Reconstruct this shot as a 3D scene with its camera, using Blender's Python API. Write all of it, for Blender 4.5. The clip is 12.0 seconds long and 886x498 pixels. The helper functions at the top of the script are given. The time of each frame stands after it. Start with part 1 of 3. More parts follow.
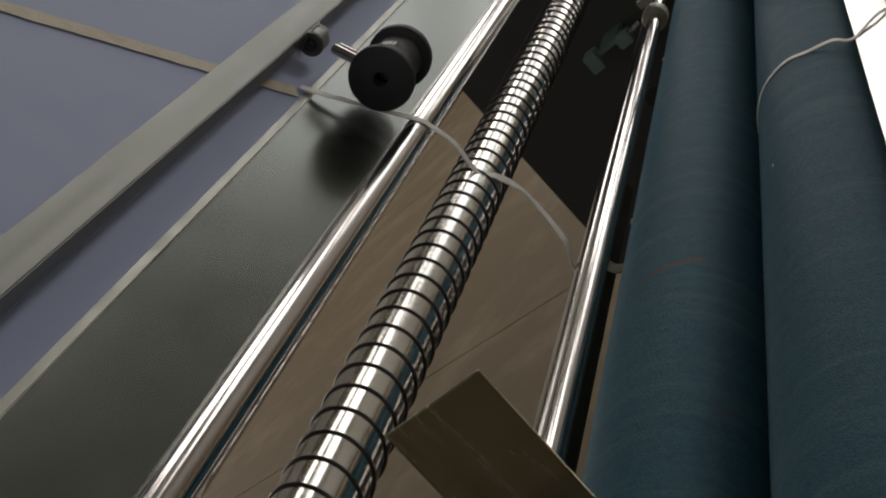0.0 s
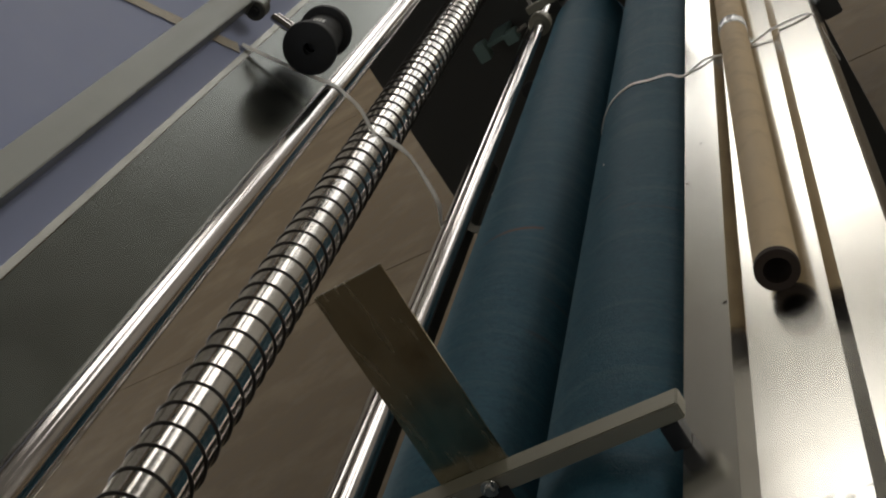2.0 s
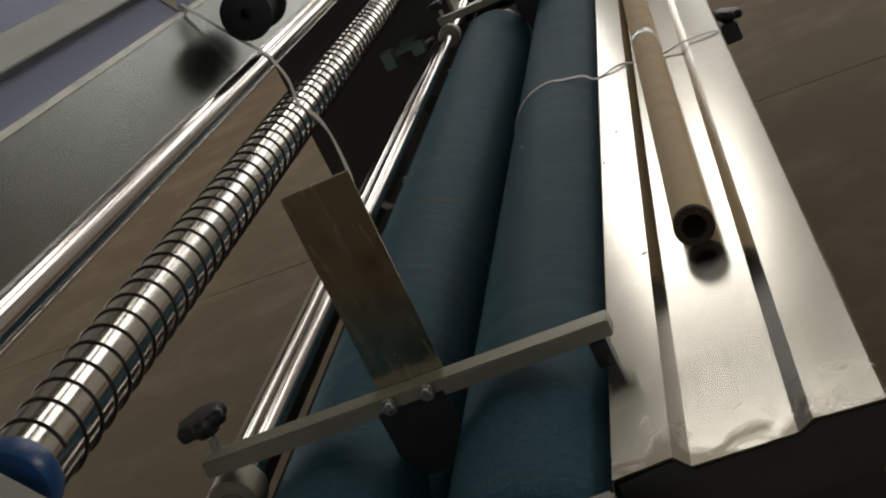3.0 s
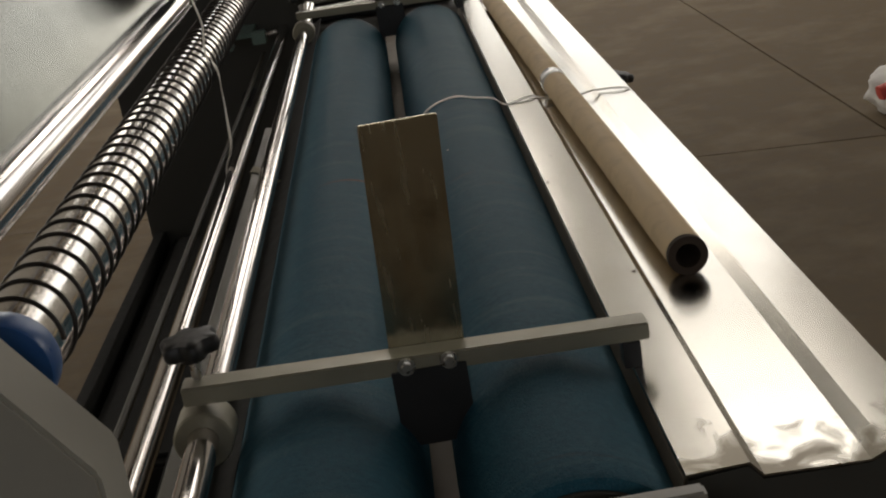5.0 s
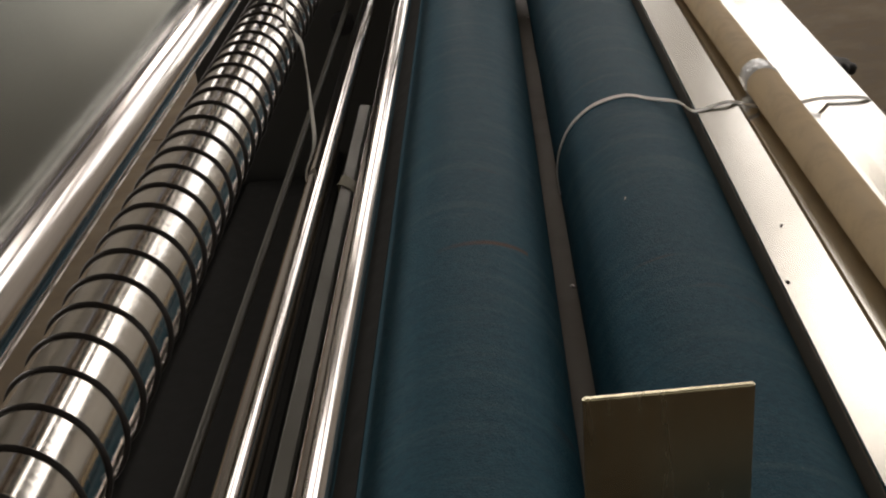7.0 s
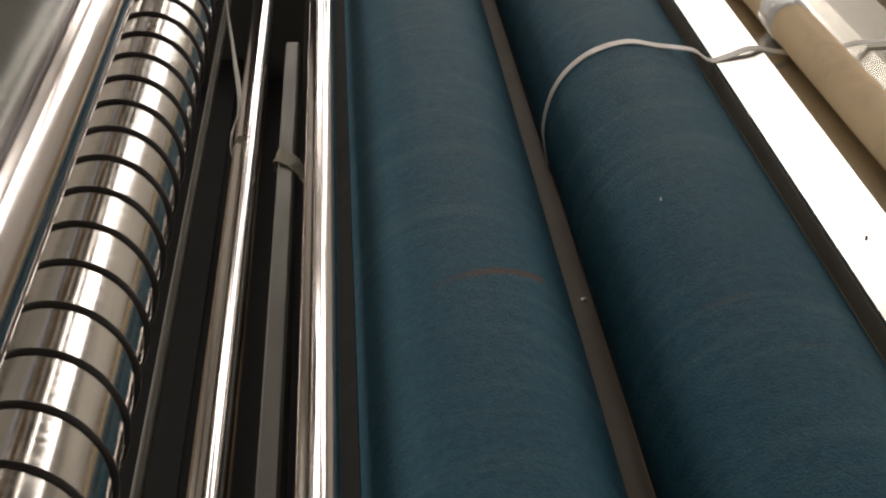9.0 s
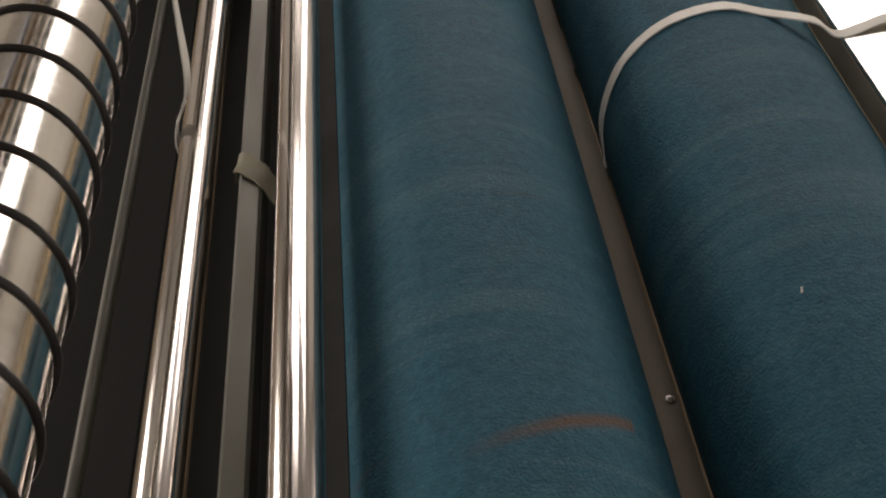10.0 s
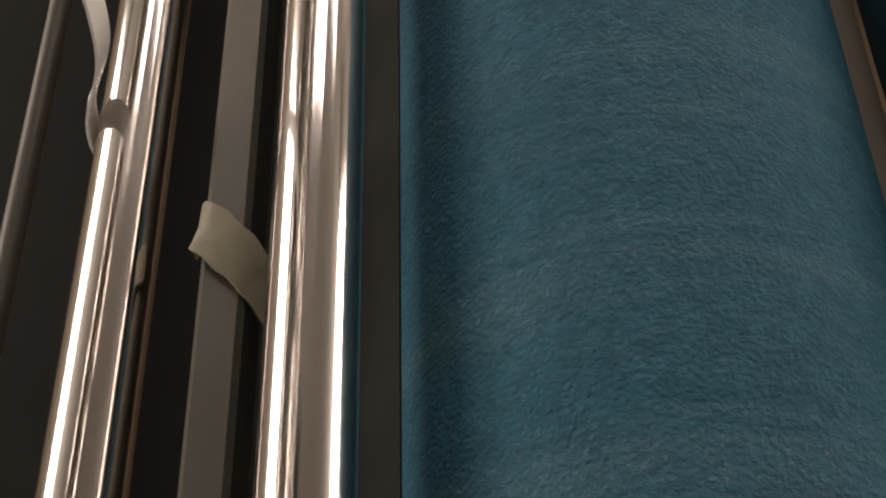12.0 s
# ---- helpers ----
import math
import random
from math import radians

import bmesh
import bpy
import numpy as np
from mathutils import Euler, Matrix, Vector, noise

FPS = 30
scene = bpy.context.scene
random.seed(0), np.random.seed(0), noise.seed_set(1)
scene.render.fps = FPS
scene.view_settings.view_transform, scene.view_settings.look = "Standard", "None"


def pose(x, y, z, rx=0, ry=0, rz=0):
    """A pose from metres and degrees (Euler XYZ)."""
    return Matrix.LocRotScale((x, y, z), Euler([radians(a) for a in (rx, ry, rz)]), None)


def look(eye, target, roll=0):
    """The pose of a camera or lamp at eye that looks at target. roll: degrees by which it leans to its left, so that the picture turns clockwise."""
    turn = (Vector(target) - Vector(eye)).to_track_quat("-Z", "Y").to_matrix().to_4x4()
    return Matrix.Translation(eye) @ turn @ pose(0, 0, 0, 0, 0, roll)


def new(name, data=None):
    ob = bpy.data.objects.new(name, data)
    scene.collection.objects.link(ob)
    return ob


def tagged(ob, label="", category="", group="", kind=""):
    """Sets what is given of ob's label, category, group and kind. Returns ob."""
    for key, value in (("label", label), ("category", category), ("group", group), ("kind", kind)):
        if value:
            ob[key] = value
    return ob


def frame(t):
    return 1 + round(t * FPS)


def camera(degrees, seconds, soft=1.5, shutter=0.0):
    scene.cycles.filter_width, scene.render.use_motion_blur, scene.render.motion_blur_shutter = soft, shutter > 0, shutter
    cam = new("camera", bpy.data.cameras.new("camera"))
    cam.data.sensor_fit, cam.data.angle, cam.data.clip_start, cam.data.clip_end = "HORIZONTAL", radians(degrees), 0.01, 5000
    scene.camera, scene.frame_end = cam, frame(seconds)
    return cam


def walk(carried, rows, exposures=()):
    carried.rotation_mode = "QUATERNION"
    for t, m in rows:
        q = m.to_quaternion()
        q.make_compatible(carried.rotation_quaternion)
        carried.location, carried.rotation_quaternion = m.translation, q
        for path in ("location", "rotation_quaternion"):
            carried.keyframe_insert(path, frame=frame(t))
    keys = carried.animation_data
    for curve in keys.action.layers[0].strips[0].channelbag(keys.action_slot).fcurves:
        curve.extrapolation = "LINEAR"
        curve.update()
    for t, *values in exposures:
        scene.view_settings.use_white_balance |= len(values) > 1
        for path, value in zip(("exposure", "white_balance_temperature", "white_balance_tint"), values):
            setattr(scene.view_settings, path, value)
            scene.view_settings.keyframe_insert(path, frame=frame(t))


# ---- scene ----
cam = camera(37.687, 12.0, soft=2.1, shutter=0.0)
H = 0.70          # height of the roller tops over the floor


def at(x, y, z, yaw, pitch, lean):
    return pose(x, y, z, 90 + pitch, 0, yaw) @ pose(0, 0, 0, 0, 0, lean)


PATH = [
    (0.0, at(0.2908, -0.4497, 1.0412, 25.34, -10.19, -42.85)),
    (0.1, at(0.2990, -0.4686, 1.0455, 25.22, -10.28, -42.70)),
    (0.2, at(0.3345, -0.5504, 1.0644, 24.72, -10.65, -42.06)),
    (0.3, at(0.3782, -0.6511, 1.0877, 24.09, -11.10, -41.26)),
    (0.4, at(0.4137, -0.7330, 1.1066, 23.58, -11.47, -40.61)),
    (0.5, at(0.4273, -0.7644, 1.1138, 23.39, -11.62, -40.36)),
    (1.0, at(0.4364, -0.7831, 1.1148, 23.52, -12.58, -39.90)),
    (1.5, at(0.4349, -0.7767, 1.1165, 22.90, -14.29, -38.01)),
    (2.0, at(0.3925, -0.7572, 1.1138, 21.53, -15.27, -33.82)),
    (2.5, at(0.3547, -0.7820, 1.0950, 18.61, -16.06, -30.07)),
    (3.0, at(0.3141, -0.8696, 1.0897, 14.84, -16.72, -26.94)),
    (3.5, at(0.2395, -0.9409, 1.1000, 9.77, -16.94, -23.62)),
    (3.7, at(0.2084, -0.9469, 1.1029, 7.21, -16.64, -21.57)),
    (5.3, at(-0.0227, -0.7936, 1.1119, -0.99, -19.57, -8.51)),
    (5.5, at(-0.0556, -0.7346, 1.1263, -2.88, -19.10, -9.38)),
    (6.0, at(-0.1001, -0.6120, 1.1364, -3.48, -22.95, -7.78)),
    (6.5, at(-0.0519, -0.4513, 1.1368, 0.41, -23.11, -3.80)),
    (7.0, at(-0.0307, -0.3469, 1.1240, 4.02, -24.31, -7.45)),
    (7.2, at(-0.0331, -0.3258, 1.1208, 1.42, -24.77, -7.73)),
    (9.0, at(-0.1036, -0.0700, 1.1227, -1.06, -31.17, -6.53)),
    (9.5, at(-0.1083, 0.0899, 1.1003, -0.83, -34.41, -6.49)),
    (10.0, at(-0.1094, 0.2371, 1.0794, -1.14, -38.28, -5.86)),
    (10.5, at(-0.1087, 0.3684, 1.0565, -1.24, -43.24, -5.63)),
    (11.0, at(-0.1161, 0.4819, 1.0245, -1.43, -47.25, -5.06)),
    (11.5, at(-0.1142, 0.5782, 0.9914, 3.35, -52.27, -7.77)),
    (12.0, at(-0.1181, 0.6483, 0.9561, 5.90, -54.54, -8.81)),
]
walk(cam, PATH, exposures=[(0.0, 0.0, 6500, 10), (1.5, -0.05, 6500, 10), (3.5, -0.2, 6800, 10), (5.5, -0.05, 6900, 13), (7.0, 0.15, 6900, 15), (9.5, 0.86, 6950, 16), (12.0, 1.28, 7350, 20)])

# ---- world and lamps ----
world = bpy.data.worlds.new("sky")
scene.world = world
world.use_nodes = True
wn = world.node_tree
sky = wn.nodes.new("ShaderNodeTexSky")
sky.sky_type = "NISHITA"
sky.sun_disc = False
sky.sun_elevation, sky.sun_rotation = radians(50), radians(200)
wn.links.new(sky.outputs[0], wn.nodes["Background"].inputs[0])
wn.nodes["Background"].inputs[1].default_value = 0.1

HALL = (-7.0, 9.0, -6.0, 10.0, 5.2)     # x0, x1, y0, y1, height


LAMP = 0.66


def window_lamp(name, m, width, height, power, colour=(1.0, 0.95, 0.87)):
    d = bpy.data.lights.new(name, "AREA")
    d.shape, d.size, d.size_y, d.energy, d.color = "RECTANGLE", width, height, power * LAMP, colour
    ob = new(name, d)
    ob.matrix_world = m
    return ob


# windows: (wall, centre along the wall, sill, width, height, power)
WINDOWS = [("y1", -1.9, 1.2, 2.6, 2.0, 62), ("y1", 1.9, 0.9, 2.8, 1.5, 42), ("y1", -0.35, 3.55, 2.2, 1.35, 70), ("y1", 2.60, 2.8, 2.2, 2.0, 42),
           ("x1", 6.0, 1.7, 4.4, 3.1, 300), ("x1", -1.0, 2.2, 2.4, 1.6, 50),
           ("x0", 5.4, 1.5, 4.4, 3.2, 300), ("x0", -0.5, 1.5, 2.4, 2.0, 60),
           # south window: unseen, added as fill light on the guide plate
           ("y0", 0.4, 1.6, 5.0, 2.2, 45)]
SKYLIGHTS = [(-0.15, 6.3, 2.2, 2.6, 85), (2.75, 8.2, 2.5, 3.4, 112)]


# ---- materials ----
def nodes_of(name):
    m = bpy.data.materials.new(name)
    m.use_nodes = True
    nt = m.node_tree
    return m, nt, nt.nodes["Principled BSDF"]


def mat(name, colour, rough=0.5, metal=0.0, vary=0.15, grain=40.0, bump=0.0, bump_scale=300.0, stretch=(1, 1, 1),
        stain=None, stain_scale=4.0, stain_amount=0.3, rough_vary=0.08, coat=0.0):
    """Principled surface with a coarse stain layer and a fine grain layer on colour, gloss and relief."""
    m, nt, b = nodes_of(name)
    L, N = nt.links.new, nt.nodes.new
    tc = N("ShaderNodeTexCoord")
    mp = N("ShaderNodeMapping")
    mp.inputs["Scale"].default_value = stretch
    L(tc.outputs["Object"], mp.inputs[0])
    fine = N("ShaderNodeTexNoise")
    fine.inputs["Scale"].default_value, fine.inputs["Detail"].default_value = grain, 5
    L(mp.outputs[0], fine.inputs[0])
    big = N("ShaderNodeTexNoise")
    big.inputs["Scale"].default_value, big.inputs["Detail"].default_value = stain_scale, 6
    big.inputs["Roughness"].default_value = 0.65
    L(tc.outputs["Object"], big.inputs[0])
    ramp = N("ShaderNodeMapRange")
    ramp.inputs[1].default_value, ramp.inputs[2].default_value = 0.48, 0.72
    ramp.inputs[3].default_value, ramp.inputs[4].default_value = 0.0, stain_amount
    L(big.outputs[0], ramp.inputs[0])
    lo = tuple(c * (1 - vary) for c in colour)
    hi = tuple(min(1, c * (1 + vary)) for c in colour)
    mix = N("ShaderNodeMix")
    mix.data_type = "RGBA"
    mix.inputs[6].default_value, mix.inputs[7].default_value = (*lo, 1), (*hi, 1)
    L(fine.outputs[0], mix.inputs[0])
    mix2 = N("ShaderNodeMix")
    mix2.data_type = "RGBA"
    L(ramp.outputs[0], mix2.inputs[0])
    L(mix.outputs[2], mix2.inputs[6])
    mix2.inputs[7].default_value = (*(stain or tuple(c * 0.6 for c in colour)), 1)
    L(mix2.outputs[2], b.inputs["Base Color"])
    rr = N("ShaderNodeMapRange")
    rr.inputs[1].default_value, rr.inputs[2].default_value = 0.3, 0.7
    rr.inputs[3].default_value, rr.inputs[4].default_value = max(0.02, rough - rough_vary), min(1, rough + rough_vary)
    L(fine.outputs[0], rr.inputs[0])
    L(rr.outputs[0], b.inputs["Roughness"])
    b.inputs["Metallic"].default_value = metal
    b.inputs["Coat Weight"].default_value = coat
    if bump:
        nb = N("ShaderNodeTexNoise")
        nb.inputs["Scale"].default_value, nb.inputs["Detail"].default_value = bump_scale, 3
        L(mp.outputs[0], nb.inputs[0])
        bp = N("ShaderNodeBump")
        bp.inputs["Strength"].default_value, bp.inputs["Distance"].default_value = bump, 0.001
        L(nb.outputs[0], bp.inputs["Height"])
        L(bp.outputs[0], b.inputs["Normal"])
    return m


def rubber_material():
    """Blue rubber sleeve: pebbled skin, pale scuff arcs round the roller, rusty smears and dirt."""
    m, nt, b = nodes_of("blue_rubber")
    L, N = nt.links.new, nt.nodes.new
    tc = N("ShaderNodeTexCoord")
    info = N("ShaderNodeObjectInfo")
    off = N("ShaderNodeVectorMath")
    off.operation = "MULTIPLY_ADD"
    off.inputs[1].default_value = (1, 1, 1)
    L(tc.outputs["Object"], off.inputs[0])
    sc = N("ShaderNodeVectorMath")
    sc.operation = "SCALE"
    sc.inputs[0].default_value = (3.1, 7.7, 1.3)
    L(info.outputs["Random"], sc.inputs["Scale"])
    L(sc.outputs[0], off.inputs[2])
    speck = N("ShaderNodeTexNoise")
    speck.inputs["Scale"].default_value, speck.inputs["Detail"].default_value, speck.inputs["Roughness"].default_value = 170.0, 6, 0.75
    L(off.outputs[0], speck.inputs[0])
    # scuffs run round the sleeve: short along the axis, long round it
    mp = N("ShaderNodeMapping")
    mp.inputs["Scale"].default_value = (3.5, 42.0, 3.5)
    L(off.outputs[0], mp.inputs[0])
    scuff = N("ShaderNodeTexNoise")
    scuff.inputs["Scale"].default_value, scuff.inputs["Detail"].default_value, scuff.inputs["Distortion"].default_value = 1.0, 7, 0.35
    scuff.inputs["Roughness"].default_value = 0.7
    L(mp.outputs[0], scuff.inputs[0])
    sr = N("ShaderNodeMapRange")
    sr.inputs[1].default_value, sr.inputs[2].default_value, sr.inputs[3].default_value, sr.inputs[4].default_value = 0.50, 0.78, 0.0, 0.95
    L(scuff.outputs[0], sr.inputs[0])
    blot = N("ShaderNodeTexNoise")
    blot.inputs["Scale"].default_value, blot.inputs["Detail"].default_value = 7.0, 5
    L(off.outputs[0], blot.inputs[0])
    base = N("ShaderNodeMix")
    base.data_type = "RGBA"
    base.inputs[6].default_value, base.inputs[7].default_value = (0.013, 0.063, 0.094, 1), (0.025, 0.108, 0.148, 1)
    mixf = N("ShaderNodeMath")
    mixf.operation = "MULTIPLY_ADD"
    mixf.inputs[1].default_value = 0.45
    L(blot.outputs[0], mixf.inputs[0])
    spk = N("ShaderNodeMapRange")
    spk.inputs[1].default_value, spk.inputs[2].default_value, spk.inputs[3].default_value, spk.inputs[4].default_value = 0.36, 0.66, -0.1, 0.75
    L(speck.outputs[0], spk.inputs[0])
    L(spk.outputs[0], mixf.inputs[2])
    L(mixf.outputs[0], base.inputs[0])
    c1 = N("ShaderNodeMix")
    c1.data_type = "RGBA"
    L(sr.outputs[0], c1.inputs[0])
    L(base.outputs[2], c1.inputs[6])
    c1.inputs[7].default_value = (0.052, 0.124, 0.150, 1)
    # rusty smears
    mp2 = N("ShaderNodeMapping")
    mp2.inputs["Scale"].default_value = (9.0, 60.0, 9.0)
    mp2.inputs["Location"].default_value = (0.3, 2.2, 0.7)
    L(off.outputs[0], mp2.inputs[0])
    rust = N("ShaderNodeTexNoise")
    rust.inputs["Scale"].default_value, rust.inputs["Detail"].default_value = 0.8, 4
    L(mp2.outputs[0], rust.inputs[0])
    rr = N("ShaderNodeMapRange")
    rr.inputs[1].default_value, rr.inputs[2].default_value, rr.inputs[3].default_value, rr.inputs[4].default_value = 0.67, 0.80, 0.0, 0.6
    L(rust.outputs[0], rr.inputs[0])
    c2 = N("ShaderNodeMix")
    c2.data_type = "RGBA"
    L(rr.outputs[0], c2.inputs[0])
    L(c1.outputs[2], c2.inputs[6])
    c2.inputs[7].default_value = (0.085, 0.062, 0.050, 1)
    # one rusty streak across the sleeve that stands at negative x
    geo = N("ShaderNodeNewGeometry")
    sp = N("ShaderNodeSeparateXYZ")
    L(geo.outputs["Position"], sp.inputs[0])
    wob = N("ShaderNodeMath")
    wob.operation = "MULTIPLY_ADD"
    wob.inputs[1].default_value = 0.016
    L(blot.outputs[0], wob.inputs[0])
    slant = N("ShaderNodeMath")
    slant.operation = "MULTIPLY_ADD"
    slant.inputs[1].default_value = -0.32
    L(sp.outputs[0], slant.inputs[0])
    L(sp.outputs[1], slant.inputs[2])
    L(slant.outputs[0], wob.inputs[2])
    dist = N("ShaderNodeMath")
    dist.operation = "SUBTRACT"
    dist.inputs[1].default_value = 0.630
    L(wob.outputs[0], dist.inputs[0])
    ab = N("ShaderNodeMath")
    ab.operation = "ABSOLUTE"
    L(dist.outputs[0], ab.inputs[0])
    band = N("ShaderNodeMapRange")
    band.inputs[1].default_value, band.inputs[2].default_value, band.inputs[3].default_value, band.inputs[4].default_value = 0.0010, 0.0055, 0.85, 0.0
    L(ab.outputs[0], band.inputs[0])
    side = N("ShaderNodeMapRange")
    side.inputs[1].default_value, side.inputs[2].default_value, side.inputs[3].default_value, side.inputs[4].default_value = -0.105, -0.060, 0.0, 1.0
    L(sp.outputs[0], side.inputs[0])
    own = N("ShaderNodeMath")
    own.operation = "LESS_THAN"
    own.inputs[1].default_value = -0.030
    L(sp.outputs[0], own.inputs[0])
    m1 = N("ShaderNodeMath")
    m1.operation = "MULTIPLY"
    L(band.outputs[0], m1.inputs[0])
    L(side.outputs[0], m1.inputs[1])
    m2 = N("ShaderNodeMath")
    m2.operation = "MULTIPLY"
    L(m1.outputs[0], m2.inputs[0])
    L(own.outputs[0], m2.inputs[1])
    c3 = N("ShaderNodeMix")
    c3.data_type = "RGBA"
    L(m2.outputs[0], c3.inputs[0])
    L(c2.outputs[2], c3.inputs[6])
    c3.inputs[7].default_value = (0.120, 0.068, 0.046, 1)
    # pale worn tips of the pebbled skin
    tip = N("ShaderNodeTexNoise")
    tip.inputs["Scale"].default_value, tip.inputs["Detail"].default_value, tip.inputs["Roughness"].default_value = 620.0, 4, 0.6
    L(off.outputs[0], tip.inputs[0])
    tr = N("ShaderNodeMapRange")
    tr.inputs[1].default_value, tr.inputs[2].default_value, tr.inputs[3].default_value, tr.inputs[4].default_value = 0.54, 0.70, 0.0, 0.75
    L(tip.outputs[0], tr.inputs[0])
    tm = N("ShaderNodeMath")
    tm.operation = "MULTIPLY_ADD"
    tm.inputs[1].default_value = 0.9
    tm.use_clamp = True
    L(sr.outputs[0], tm.inputs[0])
    tm.inputs[2].default_value = 0.2
    tk = N("ShaderNodeMath")
    tk.operation = "MULTIPLY"
    L(tr.outputs[0], tk.inputs[0])
    L(tm.outputs[0], tk.inputs[1])
    c4 = N("ShaderNodeMix")
    c4.data_type = "RGBA"
    L(tk.outputs[0], c4.inputs[0])
    L(c3.outputs[2], c4.inputs[6])
    c4.inputs[7].default_value = (0.165, 0.205, 0.235, 1)
    L(c4.outputs[2], b.inputs["Base Color"])
    b.inputs["Roughness"].default_value = 0.60
    b.inputs["Specular IOR Level"].default_value = 0.10
    peb = N("ShaderNodeTexNoise")
    peb.inputs["Scale"].default_value, peb.inputs["Detail"].default_value = 640.0, 3
    L(tc.outputs["Object"], peb.inputs[0])
    wav = N("ShaderNodeTexNoise")
    wav.inputs["Scale"].default_value, wav.inputs["Detail"].default_value = 30.0, 2
    L(tc.outputs["Object"], wav.inputs[0])
    add = N("ShaderNodeMath")
    add.operation = "MULTIPLY_ADD"
    add.inputs[1].default_value = 0.7
    L(wav.outputs[0], add.inputs[0])
    L(peb.outputs[0], add.inputs[2])
    bp = N("ShaderNodeBump")
    bp.inputs["Strength"].default_value, bp.inputs["Distance"].default_value = 1.0, 0.0010
    L(add.outputs[0], bp.inputs["Height"])
    L(bp.outputs[0], b.inputs["Normal"])
    return m


RUBBER = rubber_material()
CHROME = mat("polished_chrome", (0.62, 0.58, 0.55), 0.12, 1.0, 0.04, 60, 0.05, 25, (1, 0.2, 1), (0.42, 0.36, 0.33), 6, 0.25, 0.04)
SPIRAL = mat("turned_chrome", (0.70, 0.67, 0.62), 0.14, 1.0, 0.06, 90, 0.06, 60, (1, 3, 1), (0.40, 0.36, 0.31), 8, 0.3, 0.05)
DULLROD = mat("dull_steel", (0.36, 0.35, 0.31), 0.38, 1.0, 0.12, 120, 0.1, 200, (1, 0.3, 1), None, 9, 0.4)
GUARD = mat("dull_olive_steel", (0.085, 0.080, 0.062), 0.5, 0.3, 0.15, 60, 0.08, 200, (1, 0.2, 1), None, 12, 0.4)
WIRE = mat("blackened_wire", (0.030, 0.025, 0.021), 0.42, 0.4, 0.25, 200)
STAINLESS = mat("brushed_stainless", (0.62, 0.60, 0.55), 0.22, 1.0, 0.03, 400, 0.012, 500, (1, 0.03, 1), (0.40, 0.36, 0.30), 9, 0.30, 0.012)
def tray_material():
    """Brushed stainless with brown oily grime smeared at its worn end."""
    m = mat("tray_stainless", (0.62, 0.60, 0.54), 0.19, 1.0, 0.03, 400, 0.010, 500, (1, 0.03, 1), (0.42, 0.38, 0.32), 9, 0.30, 0.012)
    nt = m.node_tree
    L, N = nt.links.new, nt.nodes.new
    b = nt.nodes["Principled BSDF"]
    tc = N("ShaderNodeTexCoord")
    sep = N("ShaderNodeSeparateXYZ")
    L(tc.outputs["Object"], sep.inputs[0])
    nz = N("ShaderNodeTexNoise")
    nz.inputs["Scale"].default_value, nz.inputs["Detail"].default_value, nz.inputs["Distortion"].default_value = 26.0, 8, 0.8
    L(tc.outputs["Object"], nz.inputs[0])
    near = N("ShaderNodeMapRange")
    near.inputs[1].default_value, near.inputs[2].default_value, near.inputs[3].default_value, near.inputs[4].default_value = -0.05, -0.165, 0.0, 0.55
    L(sep.outputs[1], near.inputs[0])
    add = N("ShaderNodeMath")
    L(near.outputs[0], add.inputs[0])
    L(nz.outputs[0], add.inputs[1])
    edge = N("ShaderNodeMapRange")
    edge.inputs[1].default_value, edge.inputs[2].default_value, edge.inputs[3].default_value, edge.inputs[4].default_value = 0.78, 1.0, 0.0, 0.8
    L(add.outputs[0], edge.inputs[0])
    old = b.inputs["Base Color"].links[0].from_socket
    mx = N("ShaderNodeMix")
    mx.data_type = "RGBA"
    L(edge.outputs[0], mx.inputs[0])
    L(old, mx.inputs[6])
    mx.inputs[7].default_value = (0.13, 0.105, 0.065, 1)
    L(mx.outputs[2], b.inputs["Base Color"])
    oldr = b.inputs["Roughness"].links[0].from_socket
    ar = N("ShaderNodeMath")
    ar.operation = "MULTIPLY_ADD"
    ar.inputs[1].default_value = 0.25
    L(edge.outputs[0], ar.inputs[0])
    L(oldr, ar.inputs[2])
    L(ar.outputs[0], b.inputs["Roughness"])
    return m


TRAYMAT = tray_material()
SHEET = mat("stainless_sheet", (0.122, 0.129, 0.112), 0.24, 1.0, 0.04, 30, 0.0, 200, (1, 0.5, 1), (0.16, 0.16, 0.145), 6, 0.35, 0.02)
GUIDE = mat("dull_guide_plate", (0.56, 0.51, 0.37), 0.24, 1.0, 0.06, 160, 0.02, 300, (1, 1, 0.1), (0.26, 0.23, 0.16), 26, 0.6, 0.05)
LILAC = mat("lilac_board", (0.335, 0.372, 0.54), 0.62, 0.0, 0.03, 25, 0.02, 60, (1, 1, 1), (0.30, 0.335, 0.485), 2.5, 0.5, 0.05)
RAIL = mat("galvanised_rail", (0.21, 0.21, 0.185), 0.42, 0.75, 0.10, 60, 0.06, 150, (1, 0.1, 1), (0.26, 0.26, 0.22), 9, 0.35)
GREY = mat("light_grey_paint", (0.34, 0.325, 0.275), 0.45, 0.0, 0.05, 60, 0.05, 250, (1, 1, 1), (0.30, 0.29, 0.26), 6, 0.4)
DARKPAINT = mat("dark_grey_paint", (0.046, 0.045, 0.037), 0.5, 0.0, 0.12, 40, 0.08, 250, (1, 1, 1), (0.035, 0.033, 0.028), 4, 0.5)
BEIGE = mat("worn_beige_steel", (0.27, 0.25, 0.185), 0.45, 0.35, 0.12, 80, 0.08, 250, (0.3, 1, 1), (0.20, 0.18, 0.14), 14, 0.5)
